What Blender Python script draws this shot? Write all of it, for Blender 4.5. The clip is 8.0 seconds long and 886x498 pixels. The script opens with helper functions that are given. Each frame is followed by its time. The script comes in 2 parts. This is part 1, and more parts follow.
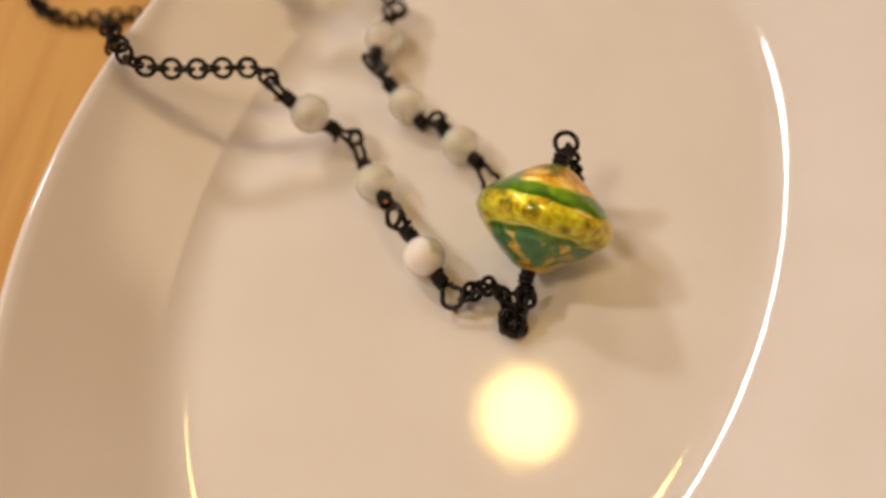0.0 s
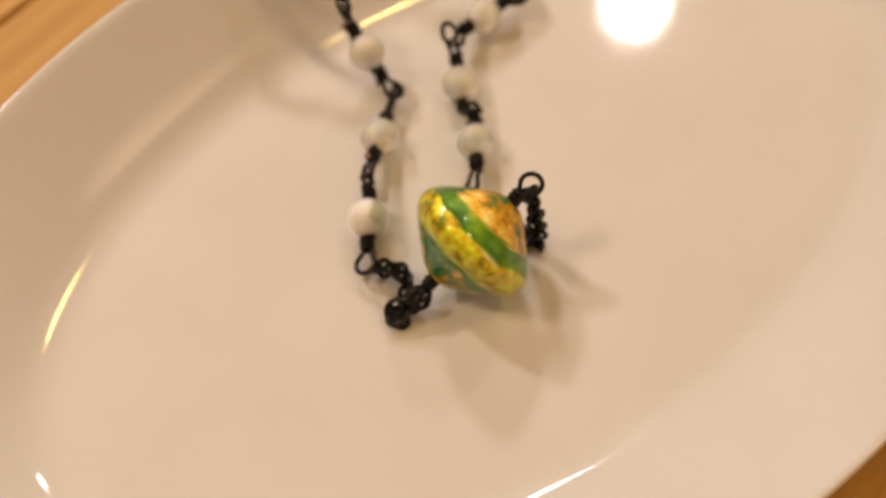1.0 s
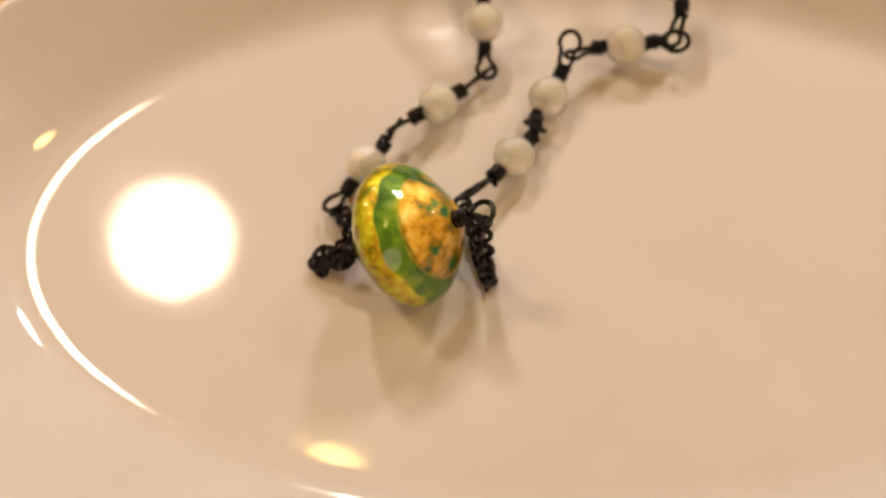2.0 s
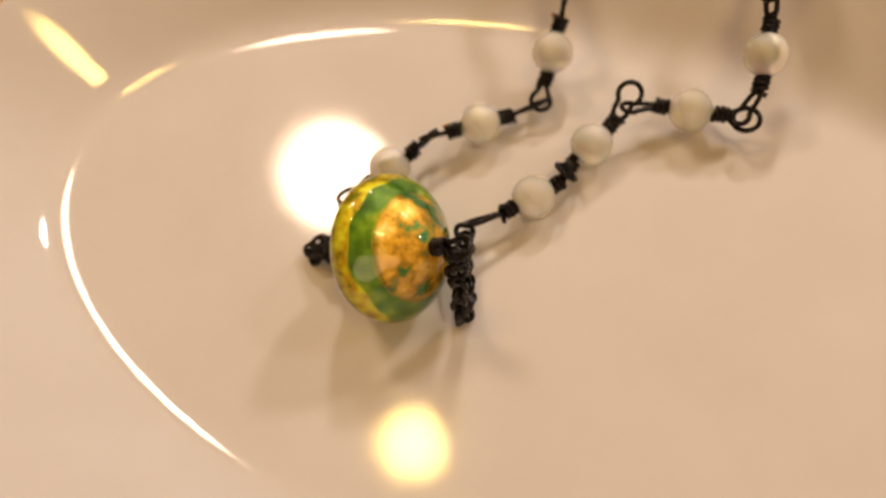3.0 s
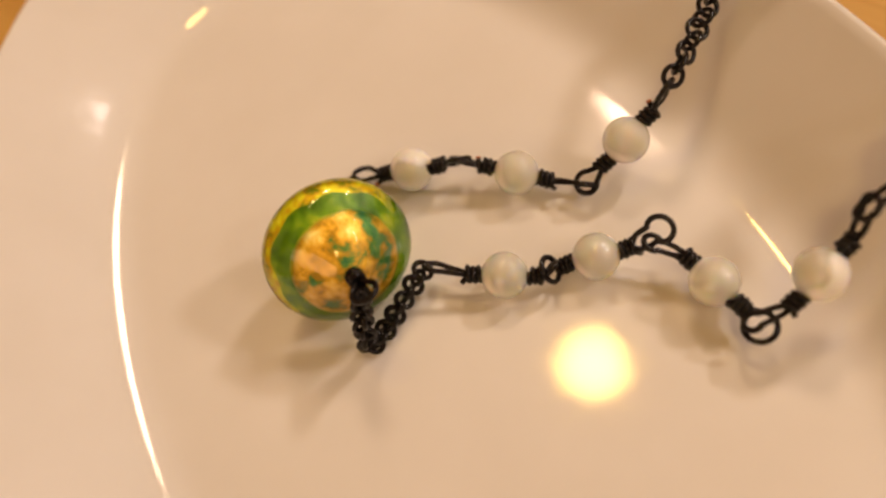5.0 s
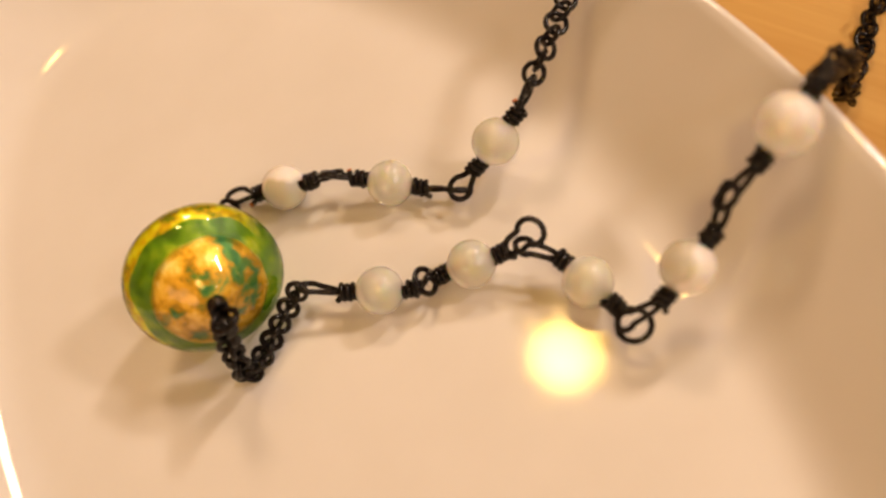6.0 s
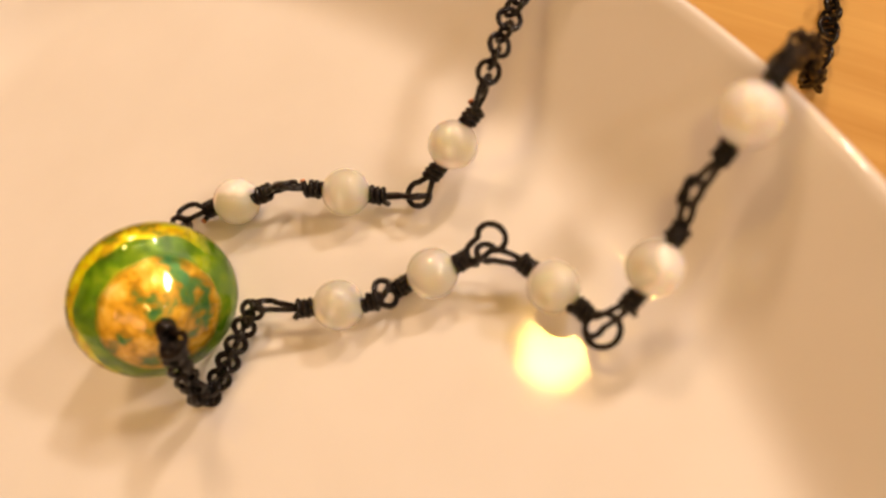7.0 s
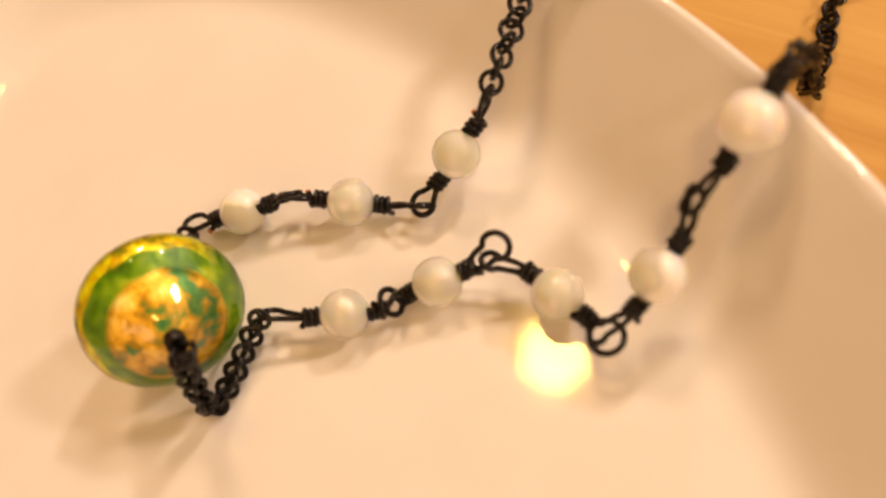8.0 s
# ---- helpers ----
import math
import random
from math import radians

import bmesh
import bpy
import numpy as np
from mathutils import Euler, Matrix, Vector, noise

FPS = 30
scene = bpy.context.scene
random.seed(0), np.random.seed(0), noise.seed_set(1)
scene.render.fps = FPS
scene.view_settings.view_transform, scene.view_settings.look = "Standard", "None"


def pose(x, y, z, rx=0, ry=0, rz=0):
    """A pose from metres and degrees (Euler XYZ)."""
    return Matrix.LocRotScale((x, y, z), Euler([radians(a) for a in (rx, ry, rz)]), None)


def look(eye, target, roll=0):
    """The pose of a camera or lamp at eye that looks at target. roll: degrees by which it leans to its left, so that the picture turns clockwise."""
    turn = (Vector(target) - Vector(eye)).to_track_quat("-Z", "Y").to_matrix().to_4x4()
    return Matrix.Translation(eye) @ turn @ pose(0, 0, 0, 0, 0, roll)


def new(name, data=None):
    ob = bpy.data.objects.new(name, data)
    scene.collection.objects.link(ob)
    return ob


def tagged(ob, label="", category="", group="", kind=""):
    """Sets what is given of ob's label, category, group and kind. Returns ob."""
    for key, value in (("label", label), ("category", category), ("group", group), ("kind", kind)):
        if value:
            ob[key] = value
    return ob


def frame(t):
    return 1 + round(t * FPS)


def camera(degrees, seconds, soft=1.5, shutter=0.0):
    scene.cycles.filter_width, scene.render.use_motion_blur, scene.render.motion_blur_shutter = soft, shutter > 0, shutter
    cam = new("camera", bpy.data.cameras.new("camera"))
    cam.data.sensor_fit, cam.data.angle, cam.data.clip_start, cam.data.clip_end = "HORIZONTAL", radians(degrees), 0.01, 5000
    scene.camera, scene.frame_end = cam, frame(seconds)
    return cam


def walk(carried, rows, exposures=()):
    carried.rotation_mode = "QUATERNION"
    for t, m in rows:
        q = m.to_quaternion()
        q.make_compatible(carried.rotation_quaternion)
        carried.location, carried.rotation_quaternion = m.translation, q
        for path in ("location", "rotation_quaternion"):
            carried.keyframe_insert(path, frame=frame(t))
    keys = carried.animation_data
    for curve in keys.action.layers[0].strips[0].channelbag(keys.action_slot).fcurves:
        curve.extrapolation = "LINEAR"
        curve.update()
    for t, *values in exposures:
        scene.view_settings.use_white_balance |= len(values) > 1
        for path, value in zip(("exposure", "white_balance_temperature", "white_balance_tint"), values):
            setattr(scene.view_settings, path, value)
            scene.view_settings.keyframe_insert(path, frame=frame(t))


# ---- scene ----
cam = camera(55.79, 8.0, soft=2.5)
PATH = (
    (0.0, pose(-0.0382, 0.0898, 0.1357, 33.17, -3.72, -136.74)),
    (0.5, pose(-0.0543, 0.0589, 0.1428, 29.25, -2.86, -122.67)),
    (1.0, pose(-0.0664, 0.0296, 0.1487, 27.34, -1.06, -101.71)),
    (1.2, pose(-0.0630, 0.0126, 0.1479, 25.88, 0.30, -93.28)),
    (2.3, pose(-0.0472, -0.0508, 0.1357, 29.44, 7.33, -56.67)),
    (2.5, pose(-0.0481, -0.0501, 0.1360, 29.80, 7.38, -56.37)),
    (3.0, pose(-0.0230, -0.0633, 0.1337, 29.00, 9.04, -42.50)),
    (3.5, pose(-0.0111, -0.0731, 0.1330, 30.02, 10.28, -33.08)),
    (4.0, pose(0.0088, -0.0726, 0.1322, 29.67, 9.95, -19.70)),
    (4.2, pose(0.0116, -0.0668, 0.1332, 29.15, 9.39, -16.94)),
    (5.3, pose(0.0527, -0.0613, 0.1290, 26.89, 13.71, -5.29)),
    (5.5, pose(0.0569, -0.0607, 0.1281, 27.61, 12.95, -5.84)),
    (6.0, pose(0.0568, -0.0602, 0.1235, 26.00, 13.25, -11.51)),
    (6.5, pose(0.0582, -0.0592, 0.1198, 25.19, 13.96, -13.71)),
    (7.0, pose(0.0602, -0.0576, 0.1182, 25.52, 13.40, -14.31)),
    (7.5, pose(0.0606, -0.0568, 0.1171, 25.37, 13.62, -14.52)),
    (8.0, pose(0.0599, -0.0574, 0.1200, 25.64, 13.60, -14.78)),
)
EXPOSURES = ((0.0, -0.27, 6100, 11), (1.2, -0.22, 6250, 11), (2.5, -0.29, 6500, 13), (4.2, -0.38, 6700, 14), (5.4, -0.24, 7150, 17), (6.5, 0.0, 7250, 17), (8.0, 0.12, 7550, 18))
walk(cam, PATH, EXPOSURES)
cam.data.dof.use_dof = True
cam.data.dof.focus_distance = 0.140
cam.data.dof.aperture_fstop = 7.5

# ---- light: warm lamps over a cafe table, one an added fill, in a closed room ----
world = bpy.data.worlds.new("room_air")
scene.world = world
world.use_nodes = True
world.node_tree.nodes["Background"].inputs[0].default_value = (1.0, 0.72, 0.5, 1)
world.node_tree.nodes["Background"].inputs[1].default_value = 0.02


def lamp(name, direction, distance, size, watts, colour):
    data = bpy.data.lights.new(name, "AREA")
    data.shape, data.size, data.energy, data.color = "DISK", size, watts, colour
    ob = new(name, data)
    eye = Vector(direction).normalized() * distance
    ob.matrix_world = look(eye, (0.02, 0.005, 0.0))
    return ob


# unseen lamps, placed by their reflections and shadows on the plate
lamp("unseen_light", (0.19, 0.60, 0.775), 1.15, 0.16, 3.4, (1.0, 0.75, 0.52))
lamp("pendant_light", (0.035, 0.315, 0.95), 1.25, 0.10, 1.6, (1.0, 0.67, 0.17))
# two more, added for the reflections at the start of the path
lamp("pendant_light", (0.13, -0.355, 0.925), 1.25, 0.14, 1.9, (1.0, 0.67, 0.18))
lamp("wall_light", (0.635, -0.38, 0.67), 1.25, 0.09, 1.5, (1.0, 0.86, 0.76))
lamp("wall_light", (0.80, 0.02, 0.60), 1.2, 0.12, 4.0, (1.0, 0.87, 0.78))
lamp("wall_light", (0.62, 0.42, 0.66), 1.2, 0.10, 4.2, (1.0, 0.87, 0.78))
# fill added to brighten the rim slope; the room has no source there
lamp("unseen_light", (-0.44, -0.70, 0.56), 1.4, 0.80, 4.8, (1.0, 0.72, 0.45))

# ---- materials ----
MM = 0.001


def material(name, colour, rough=0.5, metal=0.0, spec=0.5):
    m = bpy.data.materials.new(name)
    m.use_nodes = True
    b = m.node_tree.nodes["Principled BSDF"]
    b.inputs["Base Color"].default_value = (*colour, 1)
    b.inputs["Roughness"].default_value = rough
    b.inputs["Metallic"].default_value = metal
    b.inputs["Specular IOR Level"].default_value = spec
    return m, m.node_tree.nodes, m.node_tree.links, b


def noise_node(nodes, links, scale, detail=4.0, rough=0.55, stretch=None):
    tc = nodes.new("ShaderNodeTexCoord")
    n = nodes.new("ShaderNodeTexNoise")
    n.inputs["Scale"].default_value, n.inputs["Detail"].default_value, n.inputs["Roughness"].default_value = scale, detail, rough
    if stretch:
        mp = nodes.new("ShaderNodeMapping")
        mp.inputs["Scale"].default_value = stretch
        links.new(tc.outputs["Object"], mp.inputs[0])
        links.new(mp.outputs[0], n.inputs["Vector"])
    else:
        links.new(tc.outputs["Object"], n.inputs["Vector"])
    return n


def ramp_node(nodes, links, source, stops):
    r = nodes.new("ShaderNodeValToRGB")
    while len(r.color_ramp.elements) < len(stops):
        r.color_ramp.elements.new(0.5)
    for e, (p, c) in zip(r.color_ramp.elements, stops):
        e.position, e.color = p, (*c, 1)
    links.new(source, r.inputs[0])
    return r


def bump_node(nodes, links, source, bsdf, strength, distance):
    b = nodes.new("ShaderNodeBump")
    b.inputs["Strength"].default_value, b.inputs["Distance"].default_value = strength, distance
    links.new(source, b.inputs["Height"])
    links.new(b.outputs[0], bsdf.inputs["Normal"])


def mix_node(nodes, links, fac, a, b):
    m = nodes.new("ShaderNodeMix")
    m.data_type = "RGBA"
    links.new(fac, m.inputs["Factor"])
    for s, v in ((m.inputs[6], a), (m.inputs[7], b)):
        if isinstance(v, tuple):
            s.default_value = (*v, 1)
        else:
            links.new(v, s)
    return m.outputs[2]


# glazed porcelain
PORCELAIN, N, L, B = material("porcelain_glaze", (0.80, 0.77, 0.72), 0.07)
B.inputs["Coat Weight"].default_value, B.inputs["Coat Roughness"].default_value = 0.5, 0.03
n1 = noise_node(N, L, 35, 3)
n2 = noise_node(N, L, 420, 3)
L.new(ramp_node(N, L, n1.outputs["Fac"], ((0.3, (0.79, 0.755, 0.70)), (0.7, (0.83, 0.80, 0.755)))).outputs[0], B.inputs["Base Color"])
L.new(ramp_node(N, L, n2.outputs["Fac"], ((0.35, (0.05, 0.05, 0.05)), (0.75, (0.12, 0.12, 0.12)))).outputs[0], B.inputs["Roughness"])
bump_node(N, L, n1.outputs["Fac"], B, 0.05, 0.001)

# varnished pine
WOOD, N, L, B = material("varnished_pine", (0.55, 0.30, 0.11), 0.55, 0.0, 0.2)
n1 = noise_node(N, L, 26, 5, 0.6, (1.0, 0.06, 1.0))
n2 = noise_node(N, L, 240, 4, 0.6, (1.0, 0.04, 1.0))
c1 = ramp_node(N, L, n1.outputs["Fac"], ((0.3, (0.48, 0.24, 0.045)), (0.5, (0.62, 0.35, 0.085)), (0.72, (0.70, 0.43, 0.12))))
c2 = ramp_node(N, L, n2.outputs["Fac"], ((0.35, (0.44, 0.22, 0.05)), (0.65, (0.70, 0.45, 0.16))))
mx = N.new("ShaderNodeMix")
mx.data_type = "RGBA"
mx.inputs["Factor"].default_value = 0.35
L.new(c1.outputs[0], mx.inputs[6]), L.new(c2.outputs[0], mx.inputs[7])
L.new(mx.outputs[2], B.inputs["Base Color"])
bump_node(N, L, n2.outputs["Fac"], B, 0.15, 0.0003)

# black enamelled wire
WIRE, N, L, B = material("black_enamelled_wire", (0.012, 0.010, 0.010), 0.28, 0.0, 0.28)
n1 = noise_node(N, L, 900, 3)
L.new(ramp_node(N, L, n1.outputs["Fac"], ((0.35, (0.004, 0.0035, 0.0035)), (0.8, (0.014, 0.011, 0.010)))).outputs[0], B.inputs["Base Color"])
L.new(ramp_node(N, L, n1.outputs["Fac"], ((0.3, (0.13, 0.13, 0.13)), (0.75, (0.30, 0.30, 0.30)))).outputs[0], B.inputs["Roughness"])
bump_node(N, L, n1.outputs["Fac"], B, 0.2, 0.0001)
COPPER, N, L, B = material("bare_copper_wire_end", (0.60, 0.22, 0.10), 0.35, 1.0)

# mother of pearl: milky, partly clear, with an opaque white side on some beads
def pearl_material(name, pale, cream, clear, white_side):
    m, N, L, B = material(name, cream, 0.18)
    n = noise_node(N, L, 90, 2, 0.4, (1.0, 1.0, 2.0))
    w = N.new("ShaderNodeTexWave")
    w.inputs["Scale"].default_value, w.inputs["Distortion"].default_value = 120, 5.0
    tc = N.new("ShaderNodeTexCoord")
    L.new(tc.outputs["Object"], w.inputs["Vector"])
    col = ramp_node(N, L, n.outputs["Fac"], ((0.38, cream), (0.62, pale)))
    streak = mix_node(N, L, ramp_node(N, L, w.outputs["Fac"], ((0.0, (0.0, 0.0, 0.0)), (1.0, (0.04, 0.04, 0.04)))).outputs[0], col.outputs[0], pale)
    dot = N.new("ShaderNodeVectorMath")
    dot.operation = "DOT_PRODUCT"
    dot.inputs[1].default_value = [v * 130 for v in white_side]
    L.new(tc.outputs["Object"], dot.inputs[0])
    add = N.new("ShaderNodeMath")
    add.operation = "ADD"
    L.new(dot.outputs["Value"], add.inputs[0]), L.new(n.outputs["Fac"], add.inputs[1])
    side = ramp_node(N, L, add.outputs[0], ((0.58, (0.0, 0.0, 0.0)), (0.72, (1.0, 1.0, 1.0))))
    L.new(mix_node(N, L, side.outputs[0], streak, (0.90, 0.87, 0.82)), B.inputs["Base Color"])
    L.new(ramp_node(N, L, side.outputs[0], ((0.0, (clear, clear, clear)), (1.0, (0.04, 0.04, 0.04)))).outputs[0], B.inputs["Transmission Weight"])
    B.inputs["IOR"].default_value = 1.5
    B.inputs["Subsurface Weight"].default_value = 1.0
    B.inputs["Subsurface Radius"].default_value = (0.0042, 0.0034, 0.0022)
    B.inputs["Subsurface Scale"].default_value = 1.0
    B.inputs["Coat Weight"].default_value = 1.0
    B.inputs["Coat IOR"].default_value = 1.5
    B.inputs["Coat Roughness"].default_value = 0.02
    return m


def in_bead(axis, way):
    """A direction of the room, seen from a bead whose hole points along axis."""
    return Vector(axis).to_track_quat("Z", "Y").inverted() @ Vector(way).normalized()


PEARL = pearl_material("mother_of_pearl", (0.99, 0.96, 0.88), (0.99, 0.93, 0.76), 0.50, (0.0, 0.0, 0.0))
PEARL_HALF = pearl_material("half_white_mother_of_pearl", (0.99, 0.95, 0.85), (0.97, 0.89, 0.68), 0.55, in_bead((10.6, -2.2, 2.0), (0.1, 0.8, 0.6)))
PEARL_PART = pearl_material("partly_white_mother_of_pearl", (0.99, 0.95, 0.86), (0.98, 0.91, 0.74), 0.60, in_bead((7.6, 4.8, 4.2), (0.8, -0.6, 0.2)))
PEARL_WHITE = pearl_material("white_shell", (0.96, 0.94, 0.90), (0.93, 0.89, 0.80), 0.06, (0.3, 0.6, 0.7))

# green glass and foil
GLASS, N, L, B = material("clear_lampwork_glass", (0.90, 0.97, 0.62), 0.015)
B.inputs["Transmission Weight"].default_value, B.inputs["IOR"].default_value = 1.0, 1.5
n1 = noise_node(N, L, 170, 2, 0.4)
bump_node(N, L, n1.outputs["Fac"], B, 0.35, 0.0012)


def foil_material(name, stops, metal, rough, scale):
    m, N, L, B = material(name, stops[0][1], rough, metal)
    n = noise_node(N, L, scale, 6, 0.65)
    L.new(ramp_node(N, L, n.outputs["Fac"], stops).outputs[0], B.inputs["Base Color"])
    bump_node(N, L, n.outputs["Fac"], B, 0.8, 0.0008)
    return m


FOIL_GOLD = foil_material("crinkled_gold_foil", ((0.34, (0.02, 0.15, 0.07)), (0.42, (0.08, 0.22, 0.05)), (0.46, (0.40, 0.21, 0.02)), (0.53, (0.72, 0.39, 0.04)), (0.61, (0.86, 0.57, 0.13)), (0.74, (1.0, 0.88, 0.50))), 0.5, 0.30, 210)
FOIL_TEAL = foil_material("teal_glass_with_gold_flecks", ((0.34, (0.015, 0.10, 0.04)), (0.46, (0.05, 0.20, 0.09)), (0.52, (0.12, 0.25, 0.09)), (0.56, (0.60, 0.34, 0.05)), (0.66, (0.98, 0.66, 0.20)), (0.76, (1.0, 0.92, 0.58))), 0.35, 0.25, 230)
GREEN_CORE = foil_material("green_glass_core", ((0.32, (0.012, 0.055, 0.003)), (0.45, (0.045, 0.14, 0.005)), (0.56, (0.12, 0.25, 0.010)), (0.70, (0.40, 0.46, 0.03))), 0.15, 0.2, 190)
YELLOW_EDGE = foil_material("yellow_green_foil_edge", ((0.3, (0.50, 0.46, 0.02)), (0.5, (0.90, 0.80, 0.08)), (0.72, (1.0, 0.97, 0.50))), 0.6, 0.2, 900)

# for unseen walls and ceiling, tinted orange so bounced light warms the shadows
PLASTER, N, L, B = material("orange_bounce_plaster", (0.72, 0.58, 0.42), 0.8)
n1 = noise_node(N, L, 3, 5)
L.new(ramp_node(N, L, n1.outputs["Fac"], ((0.3, (0.68, 0.36, 0.14)), (0.7, (0.78, 0.46, 0.20)))).outputs[0], B.inputs["Base Color"])
bump_node(N, L, n1.outputs["Fac"], B, 0.2, 0.01)
FLOORING, N, L, B = material("dark_floor_boards", (0.20, 0.11, 0.06), 0.5)
n1 = noise_node(N, L, 9, 5, 0.6, (1.0, 0.08, 1.0))
L.new(ramp_node(N, L, n1.outputs["Fac"], ((0.3, (0.13, 0.07, 0.035)), (0.7, (0.27, 0.15, 0.08)))).outputs[0], B.inputs["Base Color"])


# ---- mesh helpers ----
def mesh_of(name, bm, mat, smooth=True):
    bmesh.ops.recalc_face_normals(bm, faces=bm.faces[:])
    me = bpy.data.meshes.new(name)
    bm.to_mesh(me)
    bm.free()
    me.materials.append(mat)
    if smooth:
        me.polygons.foreach_set("use_smooth", [True] * len(me.polygons))
    return me


def part(name, bm, mat, parent=None, label="", smooth=True):
    ob = new(name, mesh_of(name, bm, mat, smooth))
    if parent:
        ob.parent = parent
    if label:
        ob["label"] = label
    return ob


def box(bm, lo, hi):
    c = [(a + b) / 2 for a, b in zip(lo, hi)]
    s = [b - a for a, b in zip(lo, hi)]
    bmesh.ops.create_cube(bm, size=1, matrix=Matrix.Translation(c) @ Matrix.Diagonal((*s, 1)))


def lathe(bm, profile, segments, closed=False):
    """Turns a profile of (radius, height) about z."""
    rings = []
    for r, z in profile:
        if r < 1e-9:
            rings.append([bm.verts.new((0, 0, z))])
        else:
            rings.append([bm.verts.new((r * math.cos(math.tau * k / segments), r * math.sin(math.tau * k / segments), z)) for k in range(segments)])
    pairs = list(zip(rings, rings[1:])) + ([(rings[-1], rings[0])] if closed else [])
    for a, b in pairs:
        for k in range(segments):
            j = (k + 1) % segments
            quad = [a[k % len(a)], a[j % len(a)], b[j % len(b)], b[k % len(b)]]
            face = []
            for v in quad:
                if v not in face:
                    face.append(v)
            if len(face) > 2:
                bm.faces.new(face)


def tube(bm, pts, radius, sides=8, closed=False):
    pts = [Vector(p) for p in pts]
    n = len(pts)
    tangents = []
    for i in range(n):
        a = pts[i - 1] if (i or closed) else pts[i]
        b = pts[(i + 1) % n] if (i < n - 1 or closed) else pts[i]
        tangents.append((b - a).normalized())
    side = tangents[0].orthogonal().normalized()
    rings = []
    for p, t in zip(pts, tangents):
        side = (side - t * side.dot(t)).normalized()
        up = t.cross(side)
        rings.append([bm.verts.new(p + radius * (math.cos(math.tau * k / sides) * side + math.sin(math.tau * k / sides) * up)) for k in range(sides)])
    count = n if closed else n - 1
    for i in range(count):
        a, b = rings[i], rings[(i + 1) % n]
        shift = 0
        if closed and i == n - 1:
            shift = min(range(sides), key=lambda s: (a[0].co - b[s].co).length)
        for k in range(sides):
            j = (k + 1) % sides
            bm.faces.new((a[k], a[j], b[(j + shift) % sides], b[(k + shift) % sides]))
    if not closed:
        bm.faces.new(rings[0][::-1])
        bm.faces.new(rings[-1])


def spline(points, steps=6):
    """A smooth line through points."""
    p = [Vector(q) for q in points]
    p = [2 * p[0] - p[1]] + p + [2 * p[-1] - p[-2]]
    out = []
    for i in range(1, len(p) - 2):
        for k in range(steps):
            t = k / steps
            a, b, c, d = p[i - 1:i + 3]
            out.append(0.5 * (2 * b + (c - a) * t + (2 * a - 5 * b + 4 * c - d) * t * t + (3 * b - a - 3 * c + d) * t ** 3))
    out.append(p[-2])
    return out


def resample(line, step):
    out, left = [line[0]], step
    for a, b in zip(line, line[1:]):
        d = (b - a).length
        while d >= left and d > 0:
            a = a + (b - a) * (left / d)
            out.append(a)
            d, left = (b - a).length, step
        left -= d
    return out


# ---- room: unseen, added to close in the light around the table ----
FLOOR_Z, CEIL_Z, HALF, WOOD_Z = -0.76, 1.75, 1.9, -0.0075


def setting(name, lo, hi, mat, label, category):
    bm = bmesh.new()
    box(bm, lo, hi)
    return tagged(part(name, bm, mat, smooth=False), label, category, kind="structure")


setting("floor", (-HALF, -HALF, FLOOR_Z - 0.1), (HALF, HALF, FLOOR_Z), FLOORING, "dark wooden floor boards under the table", "floor")
setting("ceiling", (-HALF, -HALF, CEIL_Z), (HALF, HALF, CEIL_Z + 0.1), PLASTER, "unseen plaster ceiling, coloured orange to bounce warm light", "ceiling")
for nm, lo, hi in (("wall_north", (-HALF, HALF, FLOOR_Z), (HALF, HALF + 0.12, CEIL_Z)), ("wall_south", (-HALF, -HALF - 0.12, FLOOR_Z), (HALF, -HALF, CEIL_Z)),
                   ("wall_east", (HALF, -HALF, FLOOR_Z), (HALF + 0.12, HALF, CEIL_Z)), ("wall_west", (-HALF - 0.12, -HALF, FLOOR_Z), (-HALF, HALF, CEIL_Z))):
    setting(nm, lo, hi, PLASTER, "unseen plaster wall, coloured orange to bounce warm light", "wall")

# ---- table ----
table = tagged(new("table"), "varnished pine table with a planked top", "table")
TABLE_TURN = Matrix.Rotation(radians(43.3), 4, "Z")
plank_w, plank_l = 0.092, 1.0
for i in range(-4, 5):
    bm = bmesh.new()
    box(bm, (i * plank_w - plank_w / 2 + 0.0004, -plank_l / 2, WOOD_Z - 0.024), (i * plank_w + plank_w / 2 - 0.0004, plank_l / 2, WOOD_Z))
    bmesh.ops.bevel(bm, geom=bm.edges[:], offset=0.0008, segments=2, affect="EDGES")
    ob = part("plank", bm, WOOD, table, smooth=False)
    ob.matrix_local = TABLE_TURN
for sx in (-1, 1):
    for sy in (-1, 1):
        bm = bmesh.new()
        box(bm, (sx * 0.36 - 0.03, sy * 0.42 - 0.03, FLOOR_Z), (sx * 0.36 + 0.03, sy * 0.42 + 0.03, WOOD_Z - 0.024))
        bmesh.ops.bevel(bm, geom=bm.edges[:], offset=0.004, segments=2, affect="EDGES")
        ob = part("leg", bm, WOOD, table, smooth=False)
        ob.matrix_local = TABLE_TURN

# ---- plate: an oval dish with a wide sloping rim ----
PLATE_C, PLATE_TURN = Vector((18.9, -5.1, 0.0)), radians(24.1)
WELL_A, WELL_B, RIM_D = 54.5, 100.5, 25.0


def rim_height(d):
    """Height of the glazed face, d millimetres outside the well's edge: a flat well, a round turn, a straight slope and a soft lip."""
    u = min(1.0, max(0.0, (d + 6.0) / 12.0))
    return 9.6 * (u ** 3 - u ** 4 / 2) + 0.8 * max(0.0, d - 6.0)


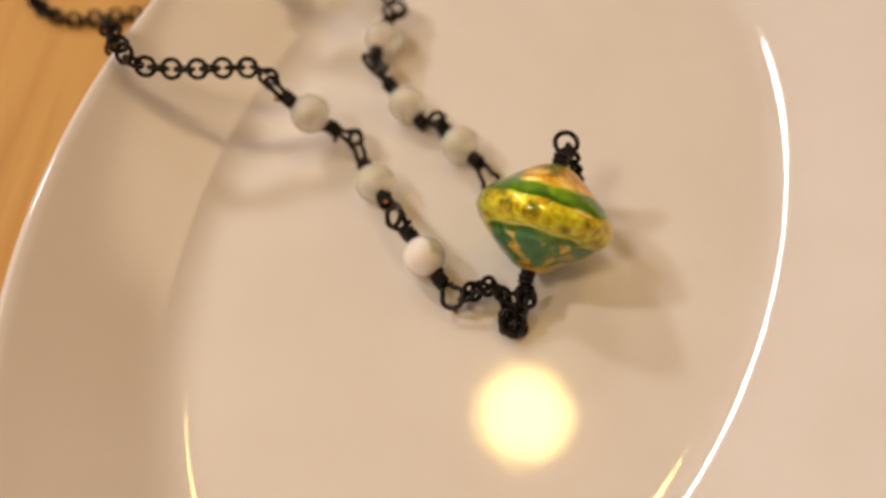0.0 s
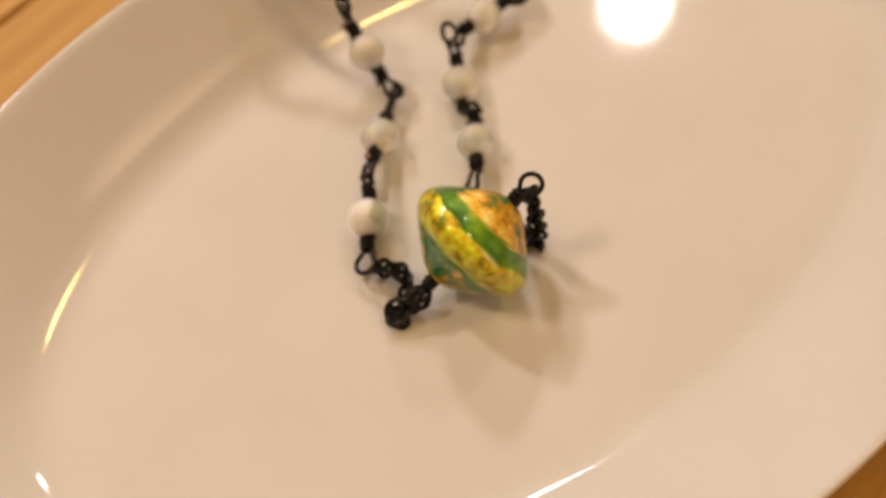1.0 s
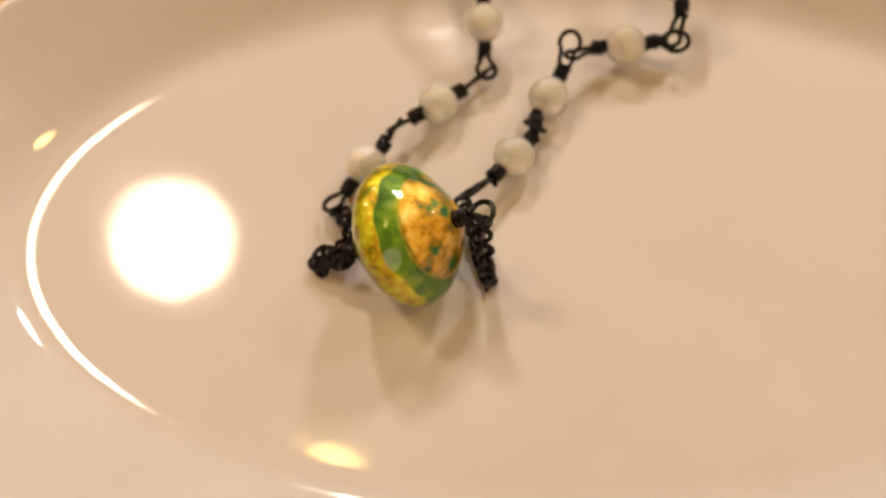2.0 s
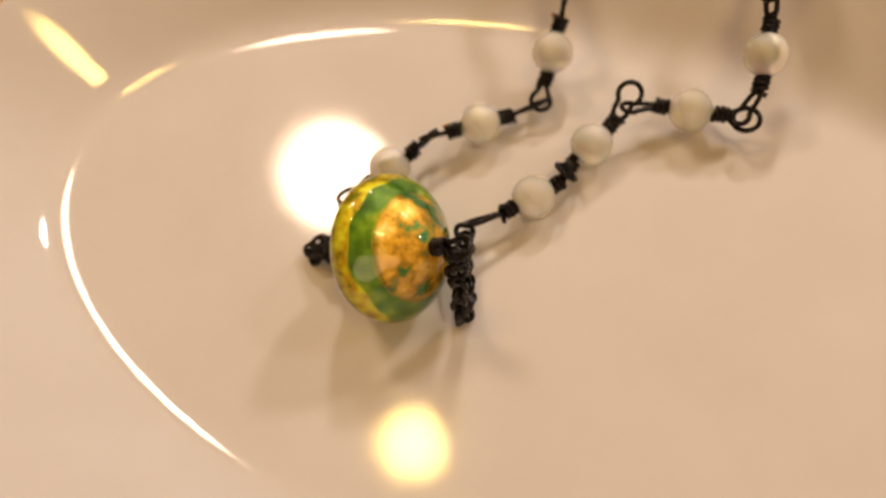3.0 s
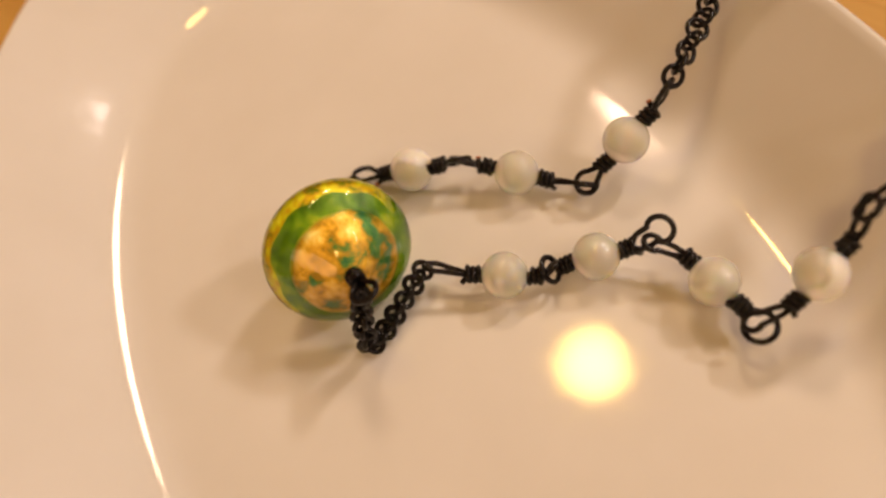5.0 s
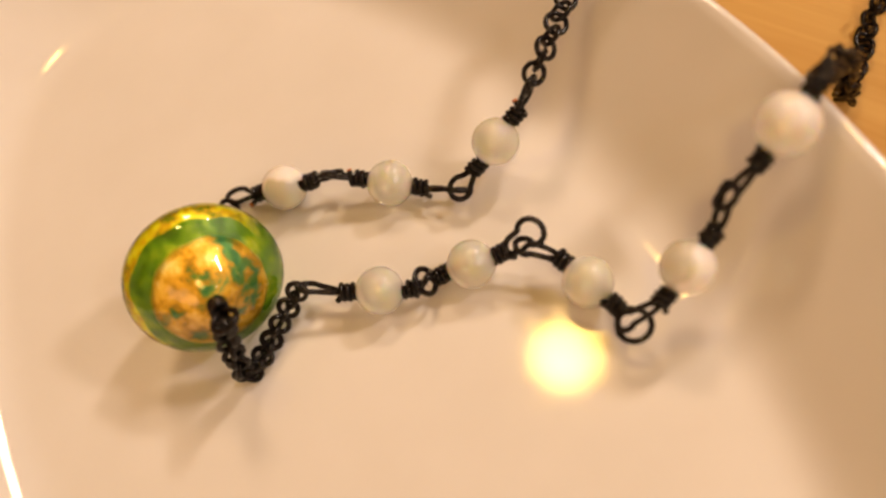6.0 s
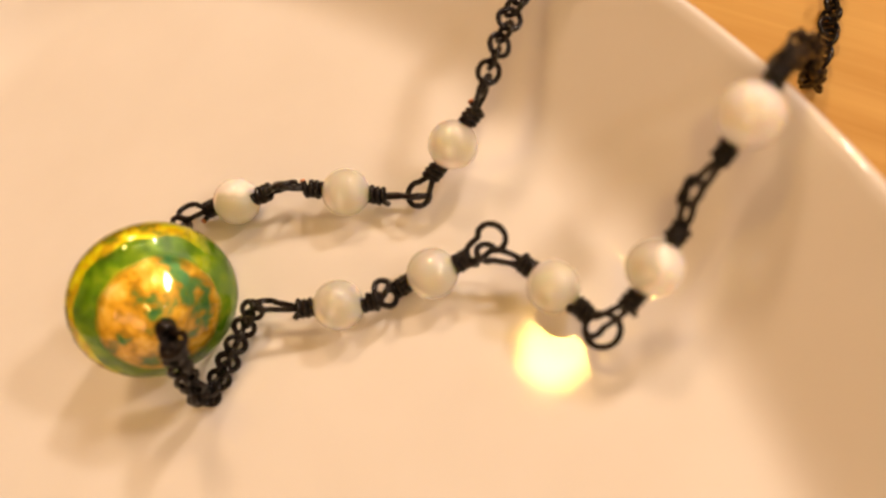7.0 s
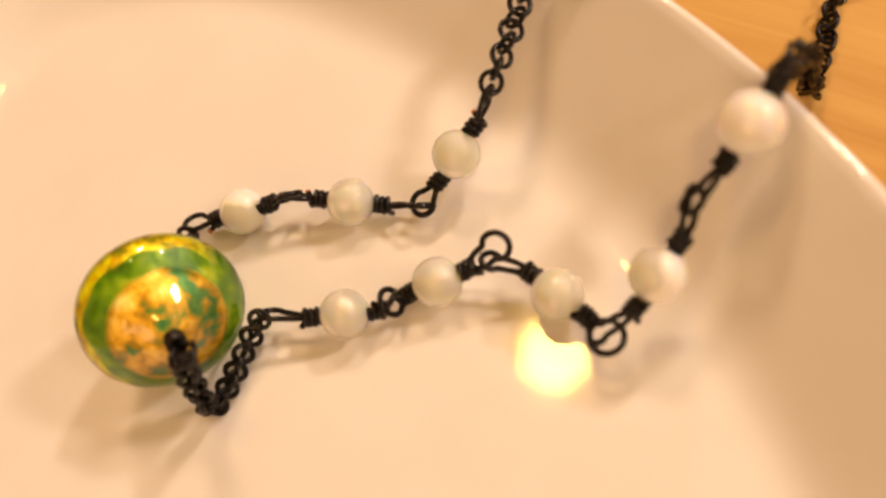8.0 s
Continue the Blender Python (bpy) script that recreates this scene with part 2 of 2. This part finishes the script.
def oval(d, z, count):
    return [((WELL_A + d) * math.cos(math.tau * k / count), (WELL_B + d) * math.sin(math.tau * k / count), z) for k in range(count)]


def loft(bm, rings):
    made = [[bm.verts.new((x * MM, y * MM, z * MM)) for x, y, z in ring] for ring in rings]
    n = len(made[0])
    for a, b in zip(made, made[1:]):
        for k in range(n):
            j = (k + 1) % n
            bm.faces.new((a[k], a[j], b[j], b[k]))
    bm.faces.new(made[0][::-1])
    bm.faces.new(made[-1])


COUNT = 176
face = [(-51.0, 0.0)] + [(d, rim_height(d)) for d in (-46, -38, -30, -22, -14, -9, -7.5, -6.5, *[k * 0.75 - 6 for k in range(18)], 8, 10, 12, 14, 16, 18, 20, 22)]
lip_d, lip_z = RIM_D - 1.7, rim_height(RIM_D - 1.7)
face += [(lip_d, lip_z)] + [(lip_d + 0.2 + 1.5 * math.sin(t), lip_z - 1.4 + 1.5 * math.cos(t)) for t in (0.15, 0.55, 0.95, 1.4, 1.9, 2.4)]
face += [(d, rim_height(d) - 4.2) for d in (22, 19, 16, 13, 10, 7, 5)]
face += [(2.5, -2.4), (-1.5, -3.6), (-5.0, -4.4), (-6.0, -6.8), (-7.0, -7.5), (-10.5, -7.5), (-11.5, -6.8), (-12.5, -4.6), (-51.0, -4.4)]
bm = bmesh.new()
loft(bm, [oval(d, z, COUNT) for d, z in face])
plate = tagged(part("plate", bm, PORCELAIN), "glossy white oval porcelain plate with a sloping rim", "plate")
plate.location = PLATE_C * MM
plate.rotation_euler = (0, 0, PLATE_TURN)

# ---- necklace ----
necklace = tagged(new("necklace"), "black wire necklace with pearly beads and green glass pendant", "necklace")
WIRE_R = 0.49


def coil(name, centre, axis, parent, length=2.8, radius=1.15, turns=3, seed=0, cut=False):
    """Tight turns of wire round the stem of a loop."""
    rnd = random.Random(seed)
    axis = Vector(axis).normalized()
    u = axis.orthogonal().normalized()
    v = axis.cross(u)
    pts = []
    steps = turns * 12
    for k in range(steps + 1):
        a = math.tau * turns * k / steps + seed
        r = radius * (1 + 0.10 * math.sin(a * 0.7 + seed))
        pts.append(Vector(centre) + axis * length * (k / steps - 0.5) + r * (math.cos(a) * u + math.sin(a) * v))
    end = pts[-1] + 0.9 * (pts[-1] - pts[-2]).normalized() + axis * 0.3
    pts.append(end)
    bm = bmesh.new()
    tube(bm, [p * MM for p in pts], WIRE_R * MM, 8)
    ob = part(name, bm, WIRE, parent)
    if cut:
        bm = bmesh.new()
        tip = pts[-1] + (pts[-1] - pts[-2]).normalized() * 0.35
        tube(bm, [pts[-1] * MM, tip * MM], WIRE_R * 0.92 * MM, 8)
        part("wire_end", bm, COPPER, parent, "bare copper wire end")
    return ob


def loop(name, start, tip, normal, parent, width=3.0):
    """An eye of wire from a coil to its far end."""
    start, tip = Vector(start), Vector(tip)
    d = tip - start
    ln = d.length
    d.normalize()
    normal = Vector(normal)
    side = d.cross(normal).normalized()
    up = normal.normalized()
    r = min(width / 2, ln * 0.42)
    c = start + d * (ln - r)
    pts = [start + side * 0.38]
    if ln > 3.4 * r:
        pts.append(start + d * (ln - 2.2 * r) * 0.5 + side * r * 0.62)
    for k in range(17):
        a = radians(140) - radians(280) * k / 16
        pts.append(c + d * r * math.cos(a) + side * r * math.sin(a) + up * 0.22 * math.sin(a * 0.5))
    if ln > 3.4 * r:
        pts.append(start + d * (ln - 2.2 * r) * 0.5 - side * r * 0.62)
    pts.append(start - side * 0.38)
    pts = spline(pts, 3)
    bm = bmesh.new()
    tube(bm, [p * MM for p in pts], WIRE_R * MM, 8)
    return part(name, bm, WIRE, parent)


def bead(centre, axis, radius, mat, label):
    bm = bmesh.new()
    prof = []
    hole = 0.55
    for k in range(25):
        a = math.pi * k / 24
        r = max(radius * math.sin(a), hole)
        prof.append((r, radius * math.cos(a) if radius * math.sin(a) > hole else math.copysign(radius * 0.975, math.cos(a))))
    lathe(bm, [(r * MM, z * MM) for r, z in prof], 40)
    ob = part("bead", bm, mat, necklace, label)
    ob.matrix_local = Matrix.Translation(Vector(centre) * MM) @ Vector(axis).to_track_quat("Z", "Y").to_matrix().to_4x4()
    return ob


def local_group(name, label=""):
    ob = new(name)
    ob.parent = necklace
    if label:
        ob["label"] = label
    return ob


# centre, way through the hole, radius
BEADS = {
    "A1": ((15.9, 24.9, 4.2), (10.6, -2.2, 2.0), 4.0, PEARL_HALF),
    "A2": ((34.7, 19.4, 4.0), (10.2, -4.2, -2.0), 4.0, PEARL),
    "A3": ((54.2, 18.6, 7.9), (7.7, 3.7, 4.7), 4.0, PEARL),
    "B1": ((29.6, 0.0, 4.0), (10.6, -2.2, -1.2), 4.0, PEARL),
    "B2": ((45.1, 0.0, 4.0), (10.6, -0.7, 3.0), 4.0, PEARL),
    "B3": ((61.9, -9.0, 5.2), (5.0, -8.5, -0.1), 4.0, PEARL),
    "B4": ((75.4, -13.8, 11.9), (7.6, 4.8, 4.2), 4.0, PEARL_PART),
    "B5": ((92.1, -2.9, 23.6), (7.0, 3.9, 5.6), 4.4, PEARL_WHITE),
}
ENDS = {}
for i, (key, (c, ax, r, mat)) in enumerate(BEADS.items()):
    ax = Vector(ax).normalized()
    c = Vector(c)
    b = bead(c, ax, r, mat, {"white_shell": "white shell bead with a satin gloss", "half_white_mother_of_pearl": "shell bead, half opaque white, half milky", "partly_white_mother_of_pearl": "milky shell bead with one opaque white side"}.get(mat.name, "creamy translucent mother of pearl bead"))
    wires = local_group("wire_link")
    for s, nm in ((-1, "in"), (1, "out")):
        coil("wire_coil", c + ax * s * (r + 1.3), ax * s, wires, seed=i * 2 + (s > 0), cut=(key + nm) in ("A1in", "A2in", "A3in", "A3out"))
        ENDS[key + nm] = (c + ax * s * (r + 2.4), wires)


def join(a, b, middle, na, nb, over=1.3, wa=3.0, wb=3.0):
    pa, ga = ENDS[a]
    pb, gb = ENDS[b]
    m = Vector(middle)
    loop("wire_loop", pa, m + (m - pa).normalized() * over, na, ga, wa)
    loop("wire_loop", pb, m + (m - pb).normalized() * over, nb, gb, wb)


join("A1out", "A2in", (25.3, 23.4, 5.9), (0.0, 0.85, 0.5), (-0.3, 0.8, 0.5), 1.7, 4.2, 4.2)
join("A2out", "A3in", (46.0, 14.2, 3.8), (0, 0.85, 0.5), (0.6, 0.3, 1), 1.5, 3.9, 3.8)
join("B1out", "B2in", (37.1, -1.0, 4.6), (0, 0.6, 1), (0.2, -0.4, 1), 1.8, 3.9, 4.4)
join("B4out", "B5in", (82.6, -8.2, 18.4), (-0.5, 0.2, 1), (-0.5, 0.5, 0.8), 2.0, 3.0, 3.2)
# at these two bends one eye stands open as a round ring and the other is drawn out through it
for key, tip, normal, width in (("B2out", (57.4, 0.5, 9.7), (0.1, -0.5, 0.85), 4.3), ("B3in", (52.9, -0.4, 7.4), (0.3, 0.2, 0.9), 3.0),
                                ("B3out", (67.3, -20.0, 5.6), (0.1, -0.45, 0.9), 5.0), ("B4in", (64.0, -17.4, 6.4), (-0.3, 0.3, 0.9), 2.9)):
    at, wires = ENDS[key]
    loop("wire_loop", at, tip, normal, wires, width)


def chain(points, step=1.6, ring=1.65, wire=0.5, label="fine black cable chain"):
    group = local_group("chain", label)
    line = resample(spline(points, 10), step)
    for i, (a, b) in enumerate(zip(line, line[1:])):
        mid, d = (a + b) / 2, (b - a).normalized()
        side = d.cross(Vector((0.13, 0.21, 1))).normalized()
        tilt = Matrix.Rotation((0.75 if i % 2 else -0.75) + 0.25 * math.sin(i * 2.3), 3, d)
        side = tilt @ side
        pts = []
        for k in range(16):
            t = math.tau * k / 16
            pts.append(mid + d * (step / 2 + 0.55) * math.cos(t) + side * ring * math.sin(t))
        bm = bmesh.new()
        tube(bm, [p * MM for p in pts], wire * MM, 6, closed=True)
        part("chain_link", bm, WIRE, group)
    return group


# glass pendant bead
GC, GAX = Vector((3.2, 6.9, 11.6)), Vector((0.385, -0.775, 0.48)).normalized()
TO_GLASS = Matrix.Translation(GC * MM) @ GAX.to_track_quat("Z", "Y").to_matrix().to_4x4() @ Matrix.Diagonal((0.985, 0.985, 1.04, 1.0))
lit_side_dir = TO_GLASS.to_3x3().inverted() @ Vector((-0.62, 0.55, 0.45))
lit_side_dir.normalize()
# band of amber foil; light showing through one side is painted as yellow
AMBER_LIT_SIDE, N, L, B = material("amber_foil_lit_side_to_green", (0.7, 0.4, 0.02), 0.2, 0.35)
n1 = noise_node(N, L, 330, 6, 0.65)
amber = ramp_node(N, L, n1.outputs["Fac"], ((0.33, (0.05, 0.12, 0.003)), (0.42, (0.22, 0.26, 0.006)), (0.48, (0.66, 0.34, 0.01)), (0.52, (0.66, 0.56, 0.01)), (0.62, (0.88, 0.82, 0.03)), (0.74, (1.0, 0.97, 0.35))))
green = ramp_node(N, L, n1.outputs["Fac"], ((0.3, (0.02, 0.08, 0.004)), (0.5, (0.09, 0.22, 0.008)), (0.72, (0.36, 0.46, 0.03))))
tc = N.new("ShaderNodeTexCoord")
dot = N.new("ShaderNodeVectorMath")
dot.operation = "DOT_PRODUCT"
dot.inputs[1].default_value = [v * 55 for v in lit_side_dir]
L.new(tc.outputs["Object"], dot.inputs[0])
plus = N.new("ShaderNodeMath")
plus.operation = "ADD"
L.new(dot.outputs["Value"], plus.inputs[0]), L.new(n1.outputs["Fac"], plus.inputs[1])
L.new(mix_node(N, L, ramp_node(N, L, plus.outputs[0], ((0.30, (0.0, 0.0, 0.0)), (0.62, (1.0, 1.0, 1.0)))).outputs[0], green.outputs[0], amber.outputs[0]), B.inputs["Base Color"])
bump_node(N, L, n1.outputs["Fac"], B, 0.8, 0.0008)
half = [(0.9, 9.8), (2.5, 9.5), (4.0, 8.75), (6.5, 7.05), (9.2, 4.95), (11.5, 2.95), (12.75, 1.25), (13.0, 0.0)]
outer = [(r, -z) for r, z in half] + half[-2::-1]


def smooth_profile(p, steps=4):
    return [(v.x, v.y) for v in spline([(a, b, 0) for a, b in p], steps)]


bm = bmesh.new()
lathe(bm, [(r * MM, z * MM) for r, z in smooth_profile(outer)], 72, closed=True)
glass = part("glass_bead", bm, GLASS, necklace, "green lampwork glass bead with gold foil inside")
glass.matrix_local = TO_GLASS
glass.visible_shadow = False


def depth(z):
    """How deep the coloured layers lie under the clear glass."""
    t = min(1.0, max(0.0, (5.4 - abs(z)) / 1.6))
    u = min(1.0, abs(z) / 2.6)
    return 0.35 + (0.35 + 0.65 * u) * t * t * (3 - 2 * t)


def profile_radius(z):
    z, last = abs(z), None
    for r, h in half:
        if last and last[1] >= z >= h:
            f = (last[1] - z) / (last[1] - h)
            return last[0] + f * (r - last[0])
        last = (r, h)
    return 0.9


def band(name, lo, hi, mat, label, wobble=0.22, sink=0.0):
    """A layer of colour with an uneven border, under the clear glass."""
    bm = bmesh.new()
    rows, count = 12, 96
    grid = []
    for i in range(rows):
        f = i / (rows - 1)
        ring = []
        for k in range(count):
            a = math.tau * k / count
            w = lambda e: wobble * noise.noise(Vector((2.2 * math.cos(a), 2.2 * math.sin(a), e * 3.7))) * 2
            z = lo + w(lo) * (abs(lo) < 9) + f * (hi + w(hi) * (abs(hi) < 9) - lo - w(lo) * (abs(lo) < 9))
            r = max(0.75, profile_radius(z) - depth(z) - sink + 0.10 * noise.noise(Vector((9 * math.cos(a), 9 * math.sin(a), z * 1.3))))
            ring.append(bm.verts.new((r * math.cos(a) * MM, r * math.sin(a) * MM, z * 0.985 * MM)))
        grid.append(ring)
    for p, q in zip(grid, grid[1:]):
        for k in range(count):
            j = (k + 1) % count
            bm.faces.new((p[k], p[j], q[j], q[k]))
    return part(name, bm, mat, glass, label)


band("gold_foil", 4.4, 9.6, FOIL_GOLD, "crinkled gold foil cap", 0.35)
band("gold_ring", 4.05, 4.55, YELLOW_EDGE, "thin gold ring", 0.3)
band("green_stripe", 1.6, 4.7, GREEN_CORE, "deep green stripe", 0.35, 0.25)
band("amber_band", -2.5, 2.0, AMBER_LIT_SIDE, "amber foil band, one side painted lit, the other greener", 0.45, 0.5)
band("yellow_stripe", -3.2, -2.3, YELLOW_EDGE, "bright yellow foil line", 0.25, 0.1)
band("green_stripe", -5.0, -3.0, GREEN_CORE, "deep green stripe", 0.5, 0.3)
band("gold_foil", -9.6, -4.3, FOIL_TEAL, "teal glass cap flecked with gold foil", 0.8)

tip_b, tip_a = GC + GAX * 11.0, GC - GAX * 11.0
pin = local_group("pendant_wire", "black wire wrapped at both ends of the glass bead")
coil("wire_coil", tip_b, GAX, pin, 2.8, 1.1, 3, 31)
coil("wire_coil", tip_a, -GAX, pin, 2.8, 1.1, 3, 33)
loop("wire_loop", tip_b + GAX * 1.0, tip_b + Vector((2.4, -5.0, 2.0)), (-0.35, 0.45, 0.85), pin, 4.4)
coil("wire_coil", tip_b + Vector((0.6, -2.6, -0.8)), (-0.2, 0.3, 1.0), pin, 2.6, 1.0, 3, 35)
loop("wire_loop", tip_a - GAX * 1.0, tip_a + Vector((-3.6, 4.0, -2.2)), (-0.5, 0.2, 0.8), pin, 3.6)
loop("wire_loop", (-3.4, 18.6, 4.6), (-4.8, 24.8, 1.9), (-0.2, 0.5, 0.85), pin, 4.4)
coil("wire_coil", (-2.6, 17.6, 4.8), (0.9, 0.45, -0.1), pin, 3.0, 1.0, 3, 37)
pb, wb = ENDS["B1in"]
loop("wire_loop", pb, (16.4, 4.4, 5.2), (-0.1, 0.8, 0.55), wb, 3.9)
pa, wa = ENDS["A1in"]
loop("wire_loop", pa, (4.6, 27.6, 3.0), (-0.2, 0.5, 0.85), wa, 4.0)
chain([tip_b + Vector((0.9, -3.2, 0.2)), (6.9, -5.6, 13.2), (5.8, -6.4, 8.4), (5.0, -7.0, 4.0), (4.7, -7.3, 1.7), (6.8, -5.6, 1.8), (9.8, -2.6, 2.6), (13.2, 1.0, 3.8), (16.8, 4.6, 5.0)], 1.5)
chain([tip_a + Vector((-1.2, 1.8, -1.0)), (-3.8, 20.0, 3.0), (-6.0, 22.8, 1.5), (-4.4, 23.8, 1.4), (-1.6, 20.8, 1.8), (1.2, 19.8, 3.2), (4.2, 21.6, 3.6), (4.9, 24.6, 3.0), (4.6, 27.2, 3.2)])

# long chains that run over the rim
pa, wa = ENDS["A3out"]
loop("wire_loop", pa, pa + Vector((2.6, 1.2, 3.6)), (-0.4, 0.8, 0.6), wa, 2.6)
chain([pa + Vector((2.0, 0.8, 3.0)), (63.2, 23.0, 16.8), (67.6, 28.6, 17.6), (72.1, 35.0, 18.4), (77.0, 40.5, 19.8), (82.0, 40.6, 21.6), (86.2, 38.8, 22.4), (89.0, 38.4, 18.0), (90.2, 38.6, 8.0), (90.8, 38.8, -1.0), (91.6, 39.4, -5.6), (95.0, 41.0, -6.2)], 2.35, 1.78, 0.45)
pb, wb = ENDS["B5out"]
loop("wire_loop", pb, (98.6, 2.0, 26.2), (-0.3, 0.3, 1), wb, 2.8)
coil("wire_coil", (98.0, 1.4, 25.8), (1, 0.6, 0.1), wb, 2.4, 1.2, 3, 41)
coil("wire_coil", (98.9, 1.8, 25.2), (-0.3, 1, 0.3), wb, 2.2, 1.1, 2, 43)
chain([(98.4, 1.8, 25.6), (101.5, 4.2, 24.0), (105.2, 7.6, 18.0), (108.6, 10.8, 7.0), (111.6, 13.6, -2.0), (115.0, 17.6, -6.2), (120.0, 24.8, -6.2), (125.7, 32.6, -6.2), (136.0, 34.5, -6.2), (150.0, 29.0, -6.2), (170.0, 20.0, -6.2)], 2.35, 1.78, 0.45)
